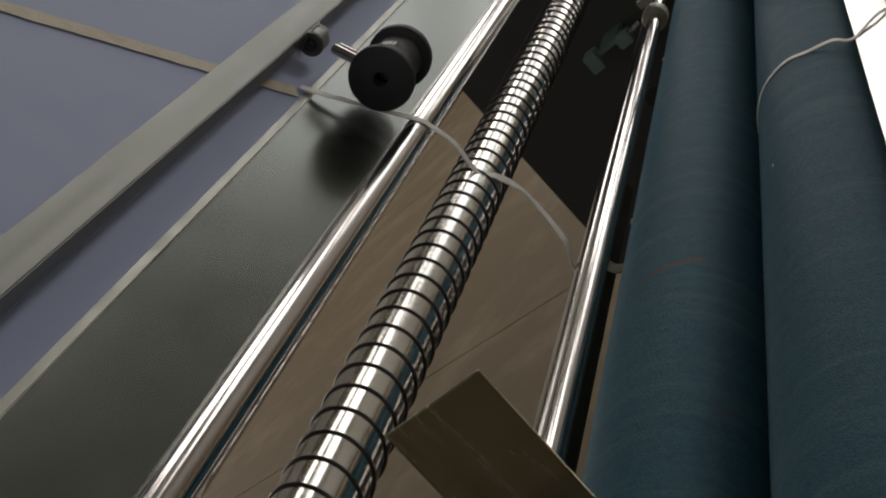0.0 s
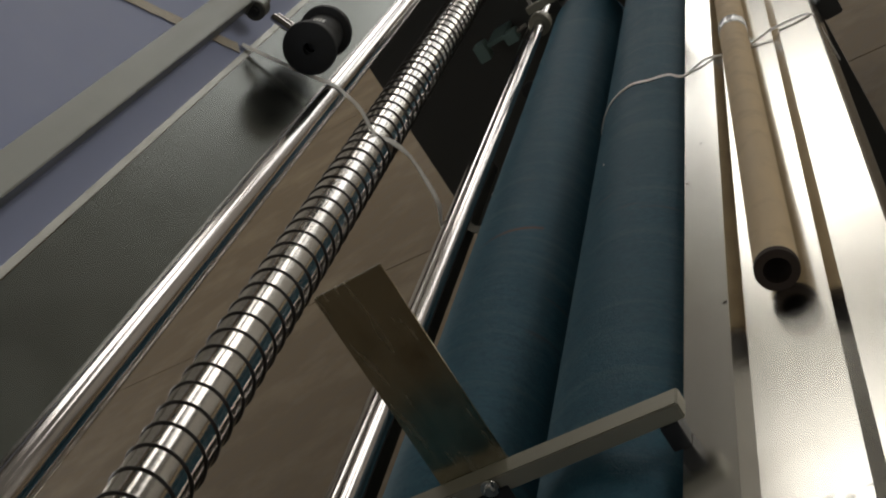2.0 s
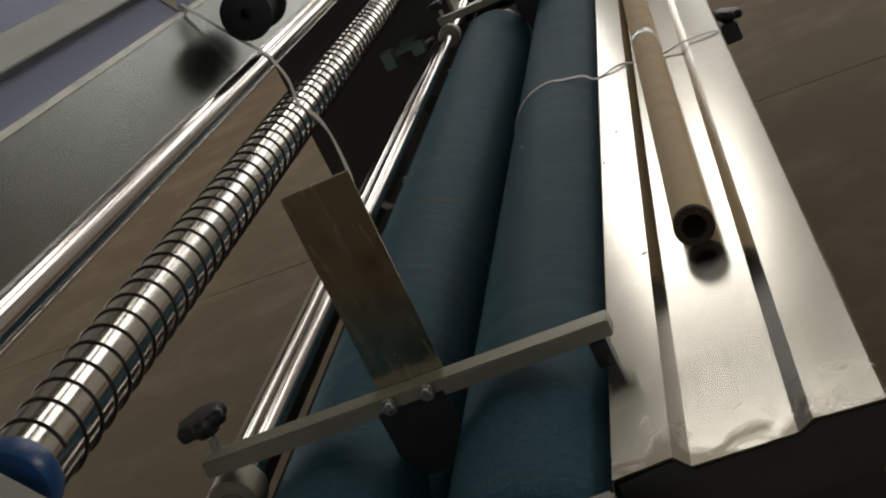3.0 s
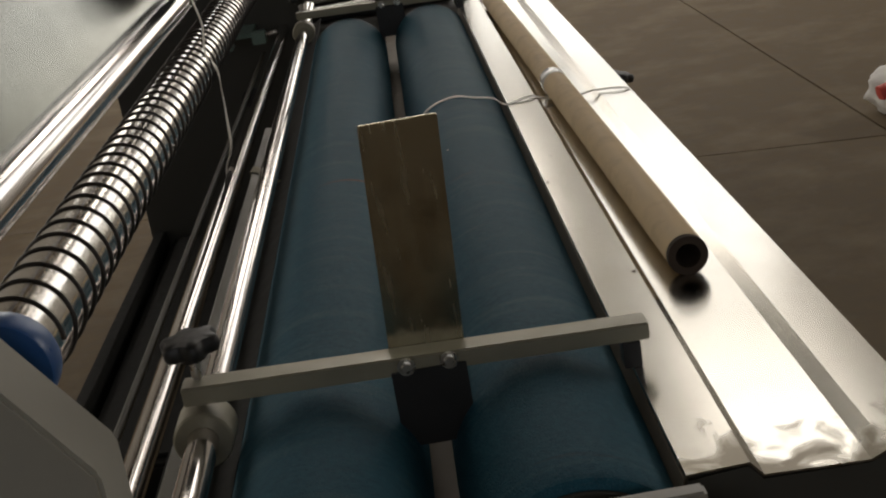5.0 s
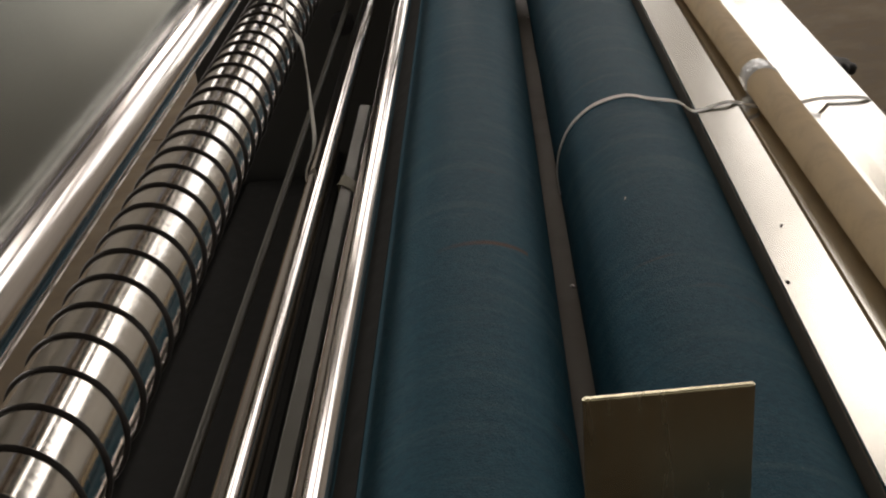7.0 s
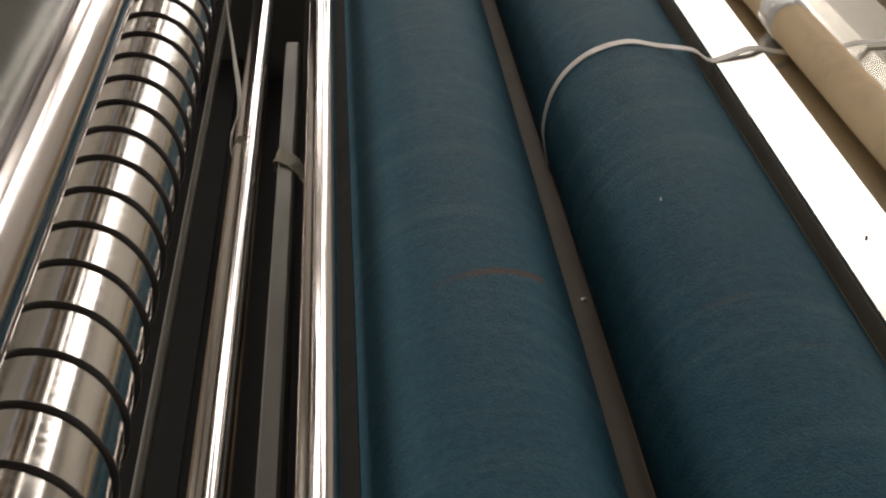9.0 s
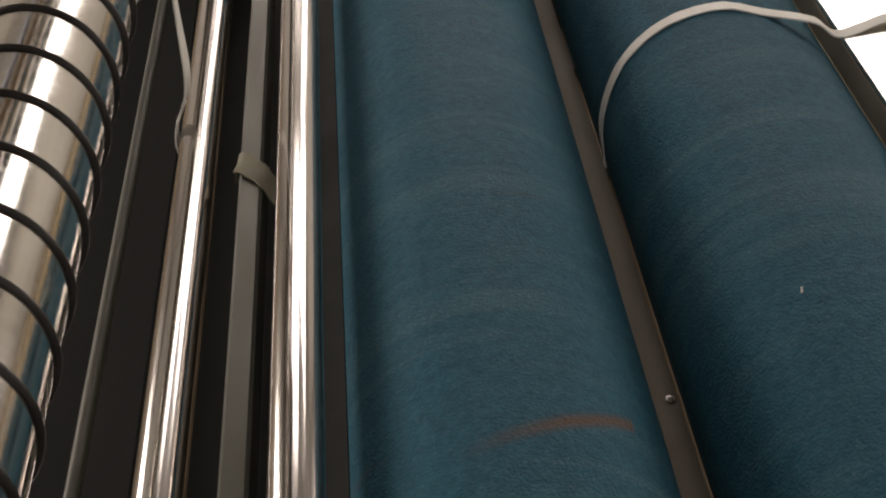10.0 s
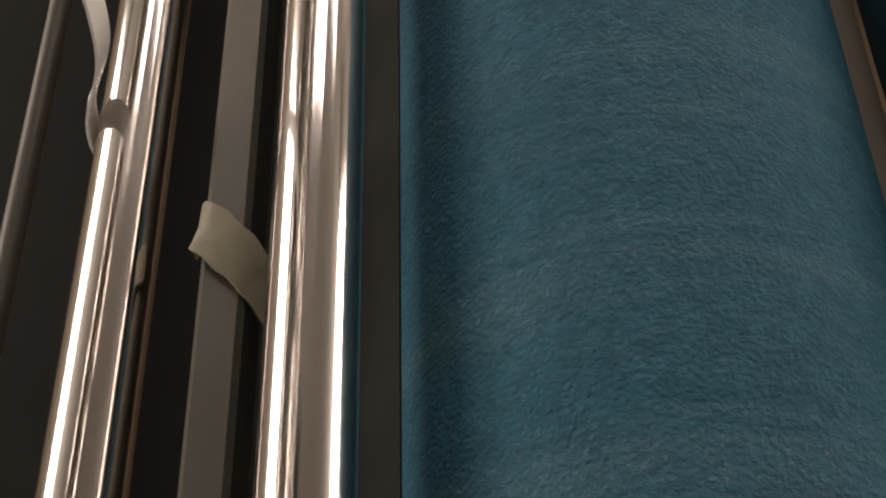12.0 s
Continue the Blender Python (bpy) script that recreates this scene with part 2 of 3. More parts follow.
BLACK = mat("black_plastic", (0.012, 0.012, 0.012), 0.48, 0.0, 0.2, 100, 0.05, 400)
# near-black colour that carries the shade in the depth of the machine
SHADEBLACK = mat("shade_black", (0.020, 0.020, 0.018), 0.85, 0.0, 0.2, 60, 0.1, 250)
SHADEBLACK.node_tree.nodes["Principled BSDF"].inputs["Specular IOR Level"].default_value = 0.15
RUBBERBLACK = mat("black_rubber", (0.022, 0.021, 0.020), 0.62, 0.0, 0.25, 80, 0.12, 500, (1, 1, 1), (0.035, 0.034, 0.032), 20, 0.5)
CARD = mat("kraft_cardboard", (0.76, 0.57, 0.33), 0.75, 0.0, 0.10, 60, 0.15, 250, (1, 0.25, 1), (0.46, 0.32, 0.18), 22, 0.45)
# very dark brown: shade in the tube's bore, its worn end, dirt flecks
CARDIN = mat("shade_and_dirt_brown", (0.050, 0.032, 0.021), 0.85, 0.0, 0.2, 90, 0.2, 300)
STRAP = mat("white_strapping", (0.80, 0.77, 0.70), 0.48, 0.0, 0.08, 120, 0.12, 180, (1, 1, 1), (0.42, 0.37, 0.29), 30, 0.5)
MASKING = mat("masking_tape", (0.54, 0.47, 0.35), 0.6, 0.0, 0.22, 90, 0.9, 140, (1, 1, 1), (0.30, 0.23, 0.14), 18, 0.5)
CLEARTAPE = mat("clear_tape", (0.78, 0.76, 0.72), 0.16, 0.0, 0.10, 60, 0.9, 130, (1, 1, 1), (0.50, 0.40, 0.28), 60, 0.7)
BLUECAP = mat("blue_plastic", (0.020, 0.10, 0.30), 0.35, 0.0, 0.1, 60)
GREEN = mat("pale_green_paint", (0.16, 0.24, 0.21), 0.5, 0.0, 0.1, 60)
TAPEOLD = mat("old_tape", (0.23, 0.21, 0.145), 0.6, 0.0, 0.2, 90, 0.6, 160, (1, 1, 1), (0.13, 0.11, 0.07), 40, 0.5)
EDGE = mat("brown_edge", (0.18, 0.152, 0.115), 0.7, 0.0, 0.12, 90, 0.1, 200, (1, 0.3, 1), (0.12, 0.09, 0.06), 14, 0.5)
BRIGHT = mat("white_label", (0.75, 0.74, 0.70), 0.5)
RED = mat("red_print", (0.55, 0.06, 0.04), 0.5)
BAGW = mat("white_sack", (0.68, 0.66, 0.62), 0.6, 0.0, 0.1, 90, 0.3, 150)
CONCRETE = mat("floor_concrete", (0.125, 0.092, 0.054), 0.78, 0.0, 0.28, 18, 0.3, 60, (1, 1, 1), (0.205, 0.160, 0.102), 2.6, 0.7, 0.1)
CONCRETE.node_tree.nodes["Principled BSDF"].inputs["Specular IOR Level"].default_value = 0.2
JOINT = mat("floor_joint", (0.055, 0.045, 0.036), 0.9)
PLASTER = mat("wall_plaster", (0.40, 0.385, 0.36), 0.8, 0.0, 0.06, 12, 0.1, 90, (1, 1, 1), (0.22, 0.21, 0.19), 1.0, 0.5)
ROOF = mat("ceiling_paint", (0.22, 0.22, 0.21), 0.8, 0.0, 0.06, 12)
FRAMEP = mat("window_paint", (0.55, 0.55, 0.53), 0.5)
SCREWM = mat("zinc_bolt", (0.60, 0.58, 0.54), 0.3, 1.0, 0.08, 200)


# ---- mesh helpers ----
def smooth(bm, angle=35):
    lim = radians(angle)
    for f in bm.faces:
        f.smooth = True
    for e in bm.edges:
        if len(e.link_faces) == 2 and e.calc_face_angle(0) > lim:
            e.smooth = False
    return bm


def box(x0, x1, y0, y1, z0, z1, bevel=0.0):
    bm = bmesh.new()
    bmesh.ops.create_cube(bm, size=1.0)
    for v in bm.verts:
        v.co = Vector((x0 if v.co.x < 0 else x1, y0 if v.co.y < 0 else y1, z0 if v.co.z < 0 else z1))
    if bevel:
        bmesh.ops.bevel(bm, geom=list(bm.edges), offset=bevel, segments=2, affect="EDGES", clamp_overlap=True)
    return smooth(bm)


def merge(*bms):
    out = bmesh.new()
    for b in bms:
        me = bpy.data.meshes.new("tmp")
        b.to_mesh(me)
        b.free()
        out.from_mesh(me)
        bpy.data.meshes.remove(me)
    return out


def turned(a, b, profile, seg=48, caps=True):
    """A turned body between points a and b: profile is (fraction or metres along, radius)."""
    a, b = Vector(a), Vector(b)
    ax = (b - a).normalized()
    s = ax.orthogonal().normalized()
    t = ax.cross(s)
    bm = bmesh.new()
    rings = []
    for d, r in profile:
        c = a + ax * d
        rings.append([bm.verts.new(c + (s * math.cos(2 * math.pi * i / seg) + t * math.sin(2 * math.pi * i / seg)) * r) for i in range(seg)])
    for p, q in zip(rings, rings[1:]):
        for i in range(seg):
            bm.faces.new((p[i], p[(i + 1) % seg], q[(i + 1) % seg], q[i]))
    if caps:
        bm.faces.new(list(reversed(rings[0])))
        bm.faces.new(rings[-1])
    bmesh.ops.recalc_face_normals(bm, faces=bm.faces)
    return smooth(bm)


def rod(a, b, r, seg=40, bevel=0.001):
    n = (Vector(b) - Vector(a)).length
    return turned(a, b, [(0, r - bevel), (bevel, r), (n - bevel, r), (n, r - bevel)], seg)


def tube(a, b, r, wall, seg=40):
    n = (Vector(b) - Vector(a)).length
    bm = turned(a, b, [(0.004, r - wall), (0, r - wall), (0, r - 0.0006), (0.0006, r), (n - 0.0006, r), (n, r - 0.0006), (n, r - wall), (0, r - wall + 1e-5)], seg, caps=False)
    return bm


def sheet_along_y(pts, y0, y1, thick, cuts=1, wobble=0.0):
    """A folded sheet: its section is pts in x, z; it runs along y and has thickness downwards."""
    bm = bmesh.new()
    n = len(pts)
    nor = []
    for i in range(n):
        d = Vector((0, 0))
        for j in (i - 1, i):
            if 0 <= j < n - 1:
                e = Vector((pts[j + 1][0] - pts[j][0], pts[j + 1][1] - pts[j][1])).normalized()
                d += Vector((-e.y, e.x))
        nor.append(d.normalized())
    rows = []
    for k in range(cuts + 1):
        y = y0 + (y1 - y0) * k / cuts
        top, low = [], []
        for (x, z), m in zip(pts, nor):
            w = wobble * noise.noise((x * 9, y * 2.3, 4.0))
            top.append(bm.verts.new((x, y, z + w)))
            low.append(bm.verts.new((x - m.x * thick, y, z + w - m.y * thick)))
        rows.append((top, low))
    for (ta, la), (tb, lb) in zip(rows, rows[1:]):
        for i in range(n - 1):
            bm.faces.new((ta[i], ta[i + 1], tb[i + 1], tb[i]))
            bm.faces.new((la[i + 1], la[i], lb[i], lb[i + 1]))
        bm.faces.new((ta[0], tb[0], lb[0], la[0]))
        bm.faces.new((tb[-1], ta[-1], la[-1], lb[-1]))
    for top, low in (rows[0], rows[-1]):
        for i in range(n - 1):
            bm.faces.new((top[i], low[i], low[i + 1], top[i + 1]))
    bmesh.ops.recalc_face_normals(bm, faces=bm.faces)
    return smooth(bm, 20)


def slab_xz(poly, y0, y1, bevel=0.0):
    """A plate whose outline poly lies in x, z, from y0 to y1."""
    bm = bmesh.new()
    a = [bm.verts.new((x, y0, z)) for x, z in poly]
    b = [bm.verts.new((x, y1, z)) for x, z in poly]
    n = len(poly)
    bm.faces.new(a)
    bm.faces.new(list(reversed(b)))
    for i in range(n):
        bm.faces.new((a[i], b[i], b[(i + 1) % n], a[(i + 1) % n]))
    bmesh.ops.recalc_face_normals(bm, faces=bm.faces)
    if bevel:
        bmesh.ops.bevel(bm, geom=list(bm.edges), offset=bevel, segments=2, affect="EDGES", clamp_overlap=True)
    return smooth(bm)


def spline(pts, n):
    """n points along a smooth curve through pts."""
    P = [Vector(p) for p in pts]
    P = [2 * P[0] - P[1]] + P + [2 * P[-1] - P[-2]]
    out = []
    m = len(P) - 3
    for i in range(n):
        u = i / (n - 1) * m
        k = min(int(u), m - 1)
        t = u - k
        a, b, c, d = P[k:k + 4]
        out.append(0.5 * ((2 * b) + (c - a) * t + (2 * a - 5 * b + 4 * c - d) * t * t + (3 * b - a - 3 * c + d) * t ** 3))
    return out


def ribbon(pts, sides, width, thick=0.0006, n=90, ragged=0.0006):
    """A flat strap along pts; sides gives the direction across it at each of pts."""
    C, S = spline(pts, n), spline(sides, n)
    bm = bmesh.new()
    rows = []
    for i, (c, s) in enumerate(zip(C, S)):
        t = (C[min(i + 1, n - 1)] - C[max(i - 1, 0)]).normalized()
        s = (s - t * s.dot(t)).normalized()
        up = s.cross(t).normalized()
        w = width / 2 + ragged * noise.noise((i * 0.5, width * 50, 1.7))
        crease = 0.0005 * noise.noise((i * 0.4, 3.1, 8.0))
        rows.append([bm.verts.new(p) for p in (c - s * w + up * thick, c + up * (thick + crease + 0.0006), c + s * w + up * thick,
                                               c + s * w - up * thick, c - up * (thick - crease), c - s * w - up * thick)])
    for a, b in zip(rows, rows[1:]):
        for i in range(6):
            bm.faces.new((a[i], a[(i + 1) % 6], b[(i + 1) % 6], b[i]))
    bm.faces.new(list(reversed(rows[0])))
    bm.faces.new(rows[-1])
    bmesh.ops.recalc_face_normals(bm, faces=bm.faces)
    return smooth(bm, 60)


def link(name, bm, material, parent=None):
    me = bpy.data.meshes.new(name)
    bm.to_mesh(me)
    bm.free()
    me.materials.append(material)
    ob = new(name, me)
    if parent:
        ob.parent = parent
    return ob


def part(name, bm, material, parent, label=""):
    ob = link(name, bm, material, parent)
    return tagged(ob, label) if label else ob


def thing(name, label, category, group="", kind=""):
    return tagged(new(name), label, category, group, kind)


def bolt(p, axis, r=0.005, h=0.004):
    """Hexagon bolt head with a washer."""
    p, axis = Vector(p), Vector(axis).normalized()
    return merge(turned(p, p + axis, [(0, r * 1.5), (0.0012, r * 1.5)], 18), turned(p, p + axis, [(0.0012, r), (h, r), (h + 0.001, r * 0.8)], 6))


def star_knob(p, axis, r=0.021, h=0.018):
    """Six-lobed clamping knob."""
    p, ax = Vector(p), Vector(axis).normalized()
    s = ax.orthogonal().normalized()
    t = ax.cross(s)
    bm = bmesh.new()
    seg, rings = 48, []
    for d, k in ((0, 0.45), (0.004, 0.55), (0.006, 0.93), (0.009, 1.0), (h - 0.003, 1.0), (h, 0.90), (h + 0.001, 0.5)):
        ring = []
        for i in range(seg):
            a = 2 * math.pi * i / seg
            lobe = 1 + 0.13 * math.cos(6 * a) if k > 0.6 else 1
            ring.append(bm.verts.new(p + ax * d + (s * math.cos(a) + t * math.sin(a)) * r * k * lobe))
        rings.append(ring)
    for a, b in zip(rings, rings[1:]):
        for i in range(seg):
            bm.faces.new((a[i], a[(i + 1) % seg], b[(i + 1) % seg], b[i]))
    bm.faces.new(list(reversed(rings[0])))
    bm.faces.new(rings[-1])
    bmesh.ops.recalc_face_normals(bm, faces=bm.faces)
    return smooth(bm, 50)


# ---- hall ----
X0, X1, Y0, Y1, ZC = HALL
floor = tagged(link("floor", box(X0, X1, Y0, Y1, -0.25, -0.012), JOINT), "dark sunken joints between concrete floor slabs", "floor", kind="structure")


def wall_with_openings(name, along, a0, a1, fixed0, fixed1, openings, label):
    """A wall along x or y with rectangular openings (lo, hi, sill, head) that go through it."""
    bms = []
    edges = sorted({a0, a1, *[o[0] for o in openings], *[o[1] for o in openings]})
    for lo, hi in zip(edges, edges[1:]):
        mid = (lo + hi) / 2
        cut = sorted((o[2], o[3]) for o in openings if o[0] < mid < o[1])
        z = 0.0
        for s, h in cut + [(ZC, ZC)]:
            if s > z:
                bms.append(box(lo, hi, fixed0, fixed1, z, s) if along == "x" else box(fixed0, fixed1, lo, hi, z, s))
            z = max(z, h)
    return tagged(link(name, merge(*bms), PLASTER), label, "wall", kind="structure")


def openings_of(wall):
    return [(c - w / 2, c + w / 2, s, s + h) for k, c, s, w, h, p in WINDOWS if k == wall]


wall_with_openings("wall_north", "x", X0, X1, Y1, Y1 + 0.24, openings_of("y1"), "plain pale plastered hall wall with windows")
wall_with_openings("wall_south", "x", X0, X1, Y0 - 0.24, Y0, openings_of("y0"), "plain pale plastered hall wall with an added fill-light window")
wall_with_openings("wall_east", "y", Y0 - 0.24, Y1 + 0.24, X1, X1 + 0.24, openings_of("x1"), "plain pale plastered hall wall with windows")
wall_with_openings("wall_west", "y", Y0 - 0.24, Y1 + 0.24, X0 - 0.24, X0, openings_of("x0"), "plain pale plastered hall wall with windows")

bms = []
xs = sorted({X0 - 0.24, X1 + 0.24, *[c - w / 2 for c, cy, w, l, p in SKYLIGHTS], *[c + w / 2 for c, cy, w, l, p in SKYLIGHTS]})
for lo, hi in zip(xs, xs[1:]):
    y = Y0 - 0.24
    for c, cy, w, l, p in SKYLIGHTS:
        if c - w / 2 < (lo + hi) / 2 < c + w / 2:
            bms.append(box(lo, hi, y, cy - l / 2, ZC, ZC + 0.2))
            y = cy + l / 2
    bms.append(box(lo, hi, y, Y1 + 0.24, ZC, ZC + 0.2))
tagged(link("ceiling", merge(*bms), ROOF), "plain pale hall ceiling with skylight strips", "ceiling", kind="structure")
for i, (c, cy, w, l, p) in enumerate(SKYLIGHTS):
    window_lamp("skylight_lamp", look((c, cy, ZC + 0.12), (c, cy, 0)), w - 0.02, l - 0.02, p)

for i, (k, c, s, w, h, p) in enumerate(WINDOWS):
    win = thing("window_%d" % (i + 1), "grey-painted steel hall window with bright daylight behind", "window", "hall windows", "structure")
    d = 0.03
    zc = s + h / 2
    if k == "y1":
        fr = [box(c - w / 2, c + w / 2, Y1 + 0.02, Y1 + 0.06, s, s + d), box(c - w / 2, c + w / 2, Y1 + 0.02, Y1 + 0.06, s + h - d, s + h)]
        fr += [box(c + w * q / 2 - d / 2, c + w * q / 2 + d / 2, Y1 + 0.02, Y1 + 0.06, s + d, s + h - d) for q in (-0.98, -0.33, 0.33, 0.98)]
        window_lamp("window_lamp", look((c, Y1 + 0.16, zc), (c, 0, zc)), w, h, p)
    elif k == "y0":
        fr = [box(c - w / 2, c + w / 2, Y0 - 0.06, Y0 - 0.02, s, s + d), box(c - w / 2, c + w / 2, Y0 - 0.06, Y0 - 0.02, s + h - d, s + h)]
        fr += [box(c + w * q / 2 - d / 2, c + w * q / 2 + d / 2, Y0 - 0.06, Y0 - 0.02, s + d, s + h - d) for q in (-0.98, -0.33, 0.33, 0.98)]
        window_lamp("window_lamp", look((c, Y0 - 0.16, zc), (c, 0, zc)), w, h, p)
    elif k == "x1":
        fr = [box(X1 + 0.02, X1 + 0.06, c - w / 2, c + w / 2, s, s + d), box(X1 + 0.02, X1 + 0.06, c - w / 2, c + w / 2, s + h - d, s + h)]
        fr += [box(X1 + 0.02, X1 + 0.06, c + w * q / 2 - d / 2, c + w * q / 2 + d / 2, s + d, s + h - d) for q in (-0.98, -0.33, 0.33, 0.98)]
        window_lamp("window_lamp", look((X1 + 0.16, c, zc), (0, c, zc)), w, h, p)
    else:
        fr = [box(X0 - 0.06, X0 - 0.02, c - w / 2, c + w / 2, s, s + d), box(X0 - 0.06, X0 - 0.02, c - w / 2, c + w / 2, s + h - d, s + h)]
        fr += [box(X0 - 0.06, X0 - 0.02, c + w * q / 2 - d / 2, c + w * q / 2 + d / 2, s + d, s + h - d) for q in (-0.98, -0.33, 0.33, 0.98)]
        window_lamp("window_lamp", look((X0 - 0.16, c, zc), (0, c, zc)), w, h, p)
    for f in fr:
        part("window_frame", f, FRAMEP, win)

# ---- blue rollers ----
YN, YF = -0.165, 1.79
R = 0.075


def rubber_roller(x):
    t = thing("rubber_roller", "dark blue rubber-covered winding roller with scuffs and rusty smears", "roller", "winding rollers")
    t.location = (x, 0, H - R)
    n = YF - YN
    part("sleeve", turned((0, YN, 0), (0, YF, 0), [(0, R - 0.004), (0.0015, R - 0.001), (0.004, R)] + [(0.004 + (n - 0.008) * i / 60, R) for i in range(1, 60)] + [(n - 0.004, R), (n - 0.0015, R - 0.001), (n, R - 0.004)], 96), RUBBER, t)
    for y0, y1 in ((YN - 0.004, YN - 0.0005), (YF + 0.0005, YF + 0.004)):
        part("end_plate", rod((0, y0, 0), (0, y1, 0), R - 0.008, 48), DARKPAINT, t, "dark steel end plate")
    for y0, y1 in ((YN - 0.05, YN - 0.0045), (YF + 0.0045, YF + 0.30)):
        part("shaft", rod((0, y0, 0), (0, y1, 0), 0.0175), DULLROD, t)
    return t


rubber_roller(-0.0841)
rubber_roller(0.0841)

# ---- chrome roller with a spiral of dark wire ----
SX, SZ, SR = -0.2625, H + 0.1065, 0.0316
t = thing("spiral_roller", "polished chrome roller wound with dark spiral wire", "roller")
part("tube", rod((SX, -0.075, SZ), (SX, 2.1100, SZ), SR, 72), SPIRAL, t)
bm = bmesh.new()
pitch, turns, per, wr = 0.0340, 63, 40, 0.0014
rings = []
for i in range(turns * per + 1):
    a = 2 * math.pi * i / per
    c = Vector((SX + (SR + 0.0006) * math.cos(a), -0.055 + pitch * i / per, SZ + (SR + 0.0006) * math.sin(a)))
    out = Vector((math.cos(a), 0, math.sin(a)))
    yy = Vector((0, 1, 0))
    rings.append([bm.verts.new(c + out * wr * math.cos(b) + yy * wr * math.sin(b)) for b in (0, 1.047, 2.094, 3.1416, 4.188, 5.236)])
for p, q in zip(rings, rings[1:]):
    for j in range(6):
        bm.faces.new((p[j], p[(j + 1) % 6], q[(j + 1) % 6], q[j]))
part("spiral_wire", smooth(bm, 70), WIRE, t, "dark wire wound in an even spiral")
part("collar", turned((SX, -0.100, SZ), (SX, -0.0755, SZ), [(0, 0.0335), (0.002, 0.0345), (0.0225, 0.0345), (0.0245, 0.0335)], 48), BLUECAP, t, "blue plastic end collar")
part("collar", turned((SX, 2.1105, SZ), (SX, 2.1350, SZ), [(0, 0.0335), (0.002, 0.0345), (0.0225, 0.0345), (0.0245, 0.0335)], 48), BLUECAP, t, "blue plastic end collar")

# ---- guide rods ----
AX, AZ = -0.2552, H + 0.2019


def guide_rod(name, label, x, z, r, y0, y1, material):
    t = thing(name, label, "rod", "guide rods")
    part("bar", rod((x, y0, H + z), (x, y1, H + z), r, 48), material, t)
    for y in (y0, y1):
        s = 1 if y == y0 else -1
        part("end_screw", bolt((x, y, H + z), (0, -s, 0), r * 0.5, 0.004), SCREWM, t)
    return t


guide_rod("guide_rod", "polished chrome guide rod along the lower edge of the sheet", AX, 0.2019, 0.0178, -0.30, 2.1380, CHROME)
guide_rod("guide_rod", "polished chrome guide rod below the spiral roller", -0.2382, -0.0531, 0.0121, -0.115, 2.1380, CHROME)
guide_rod("guide_rod", "polished chrome rod beside the blue roller carrying clamp collars", -0.1709, -0.0147, 0.0120, -0.26, 2.1380, CHROME)
guide_rod("tie_rod", "thin dull steel rod deep inside the machine", -0.2960, -0.10, 0.0042, -0.115, 2.1380, GUARD)
t = thing("guard_strip", "dull sloping steel strip under the chrome rod, blackened as shade", "metal strip")
# strip coloured near black for the shade between rod and roller
part("strip", sheet_along_y([(-0.1990, H - 0.0755), (-0.1545, H - 0.0445), (-0.1525, H - 0.0430)], -0.115, 2.1380, 0.0025), SHADEBLACK, t)
part("lip", sheet_along_y([(-0.2108, H - 0.0640), (-0.2101, H - 0.0450), (-0.2085, H - 0.0430), (-0.1985, H - 0.0445), (-0.1967, H - 0.0465), (-0.1962, H - 0.0640)], -0.115, 1.12, 0.0015), GUARD, t, "dull olive steel lip")
for y in (0.20, 1.0, 1.7):
    part("bolt", bolt((-0.185, y, H - 0.0655), (-0.55, 0, 0.83), 0.004, 0.003), SCREWM, t)
# frame beam; its near-black colour stands for the shade down there
t = thing("lower_shade_beam", "lower frame beam inside the machine, coloured near black as shade", "beam")
part("bar", box(-0.43, -0.385, -0.117, 2.1390, H - 0.49, H - 0.46, 0.002), SHADEBLACK, t)
# added box: hides lit floor, its black stands for shade under the machine
t = thing("shade_box", "added black box that stands for the shade low inside the machine", "machine part")
part("cover", box(-0.60, -0.18, 0.95, 2.1200, 0.0, 0.20, 0.006), SHADEBLACK, t)
part("lid", box(-0.58, -0.20, 0.97, 2.1000, 0.2005, 0.208, 0.002), SHADEBLACK, t)
# added skirt, blocks side light from the floor below the rollers
t = thing("lower_shade_beam", "added black skirt that keeps light out from under the machine", "beam")
part("bar", box(-0.64, -0.615, -0.117, 2.1390, 0.0, 0.22, 0.002), SHADEBLACK, t)

# ---- side frames ----
t = thing("side_frame", "dark grey painted side plate of the machine with a round hole", "machine frame", "side frames")
poly = [(-0.65, 0.02), (0.20, 0.02), (0.20, H - 0.10), (-0.185, H - 0.10), (-0.185, H + 0.096), (-0.234, H + 0.136), (-0.30, H + 0.25), (-0.62, H + 0.66), (-0.65, H + 0.66)]
part("side_plate", slab_xz(poly, 2.1400, 2.1480), DARKPAINT, t)
part("flange", box(-0.187, -0.179, 2.0300, 2.1390, H - 0.02, H + 0.092, 0.001), BEIGE, t)
part("flange", slab_xz([(-0.181, H + 0.0965), (-0.231, H + 0.1375), (-0.2285, H + 0.1405), (-0.179, H + 0.100)], 2.0900, 2.1390), BEIGE, t)
# no opening is cut: a black disc gives the hole's dark inside
part("cable_hole", turned((-0.343, 2.1340, H - 0.198), (-0.343, 2.1395, H - 0.198), [(0, 0.021), (0.001, 0.024), (0.005, 0.024)], 32), BLACK, t, "black disc painted as the dark inside of a round hole")
part("foot", box(-0.65, 0.20, 2.0900, 2.0, 0.0, 0.019, 0.002), DARKPAINT, t)
t = thing("side_frame", "light grey painted side housing of the machine", "machine frame", "side frames")
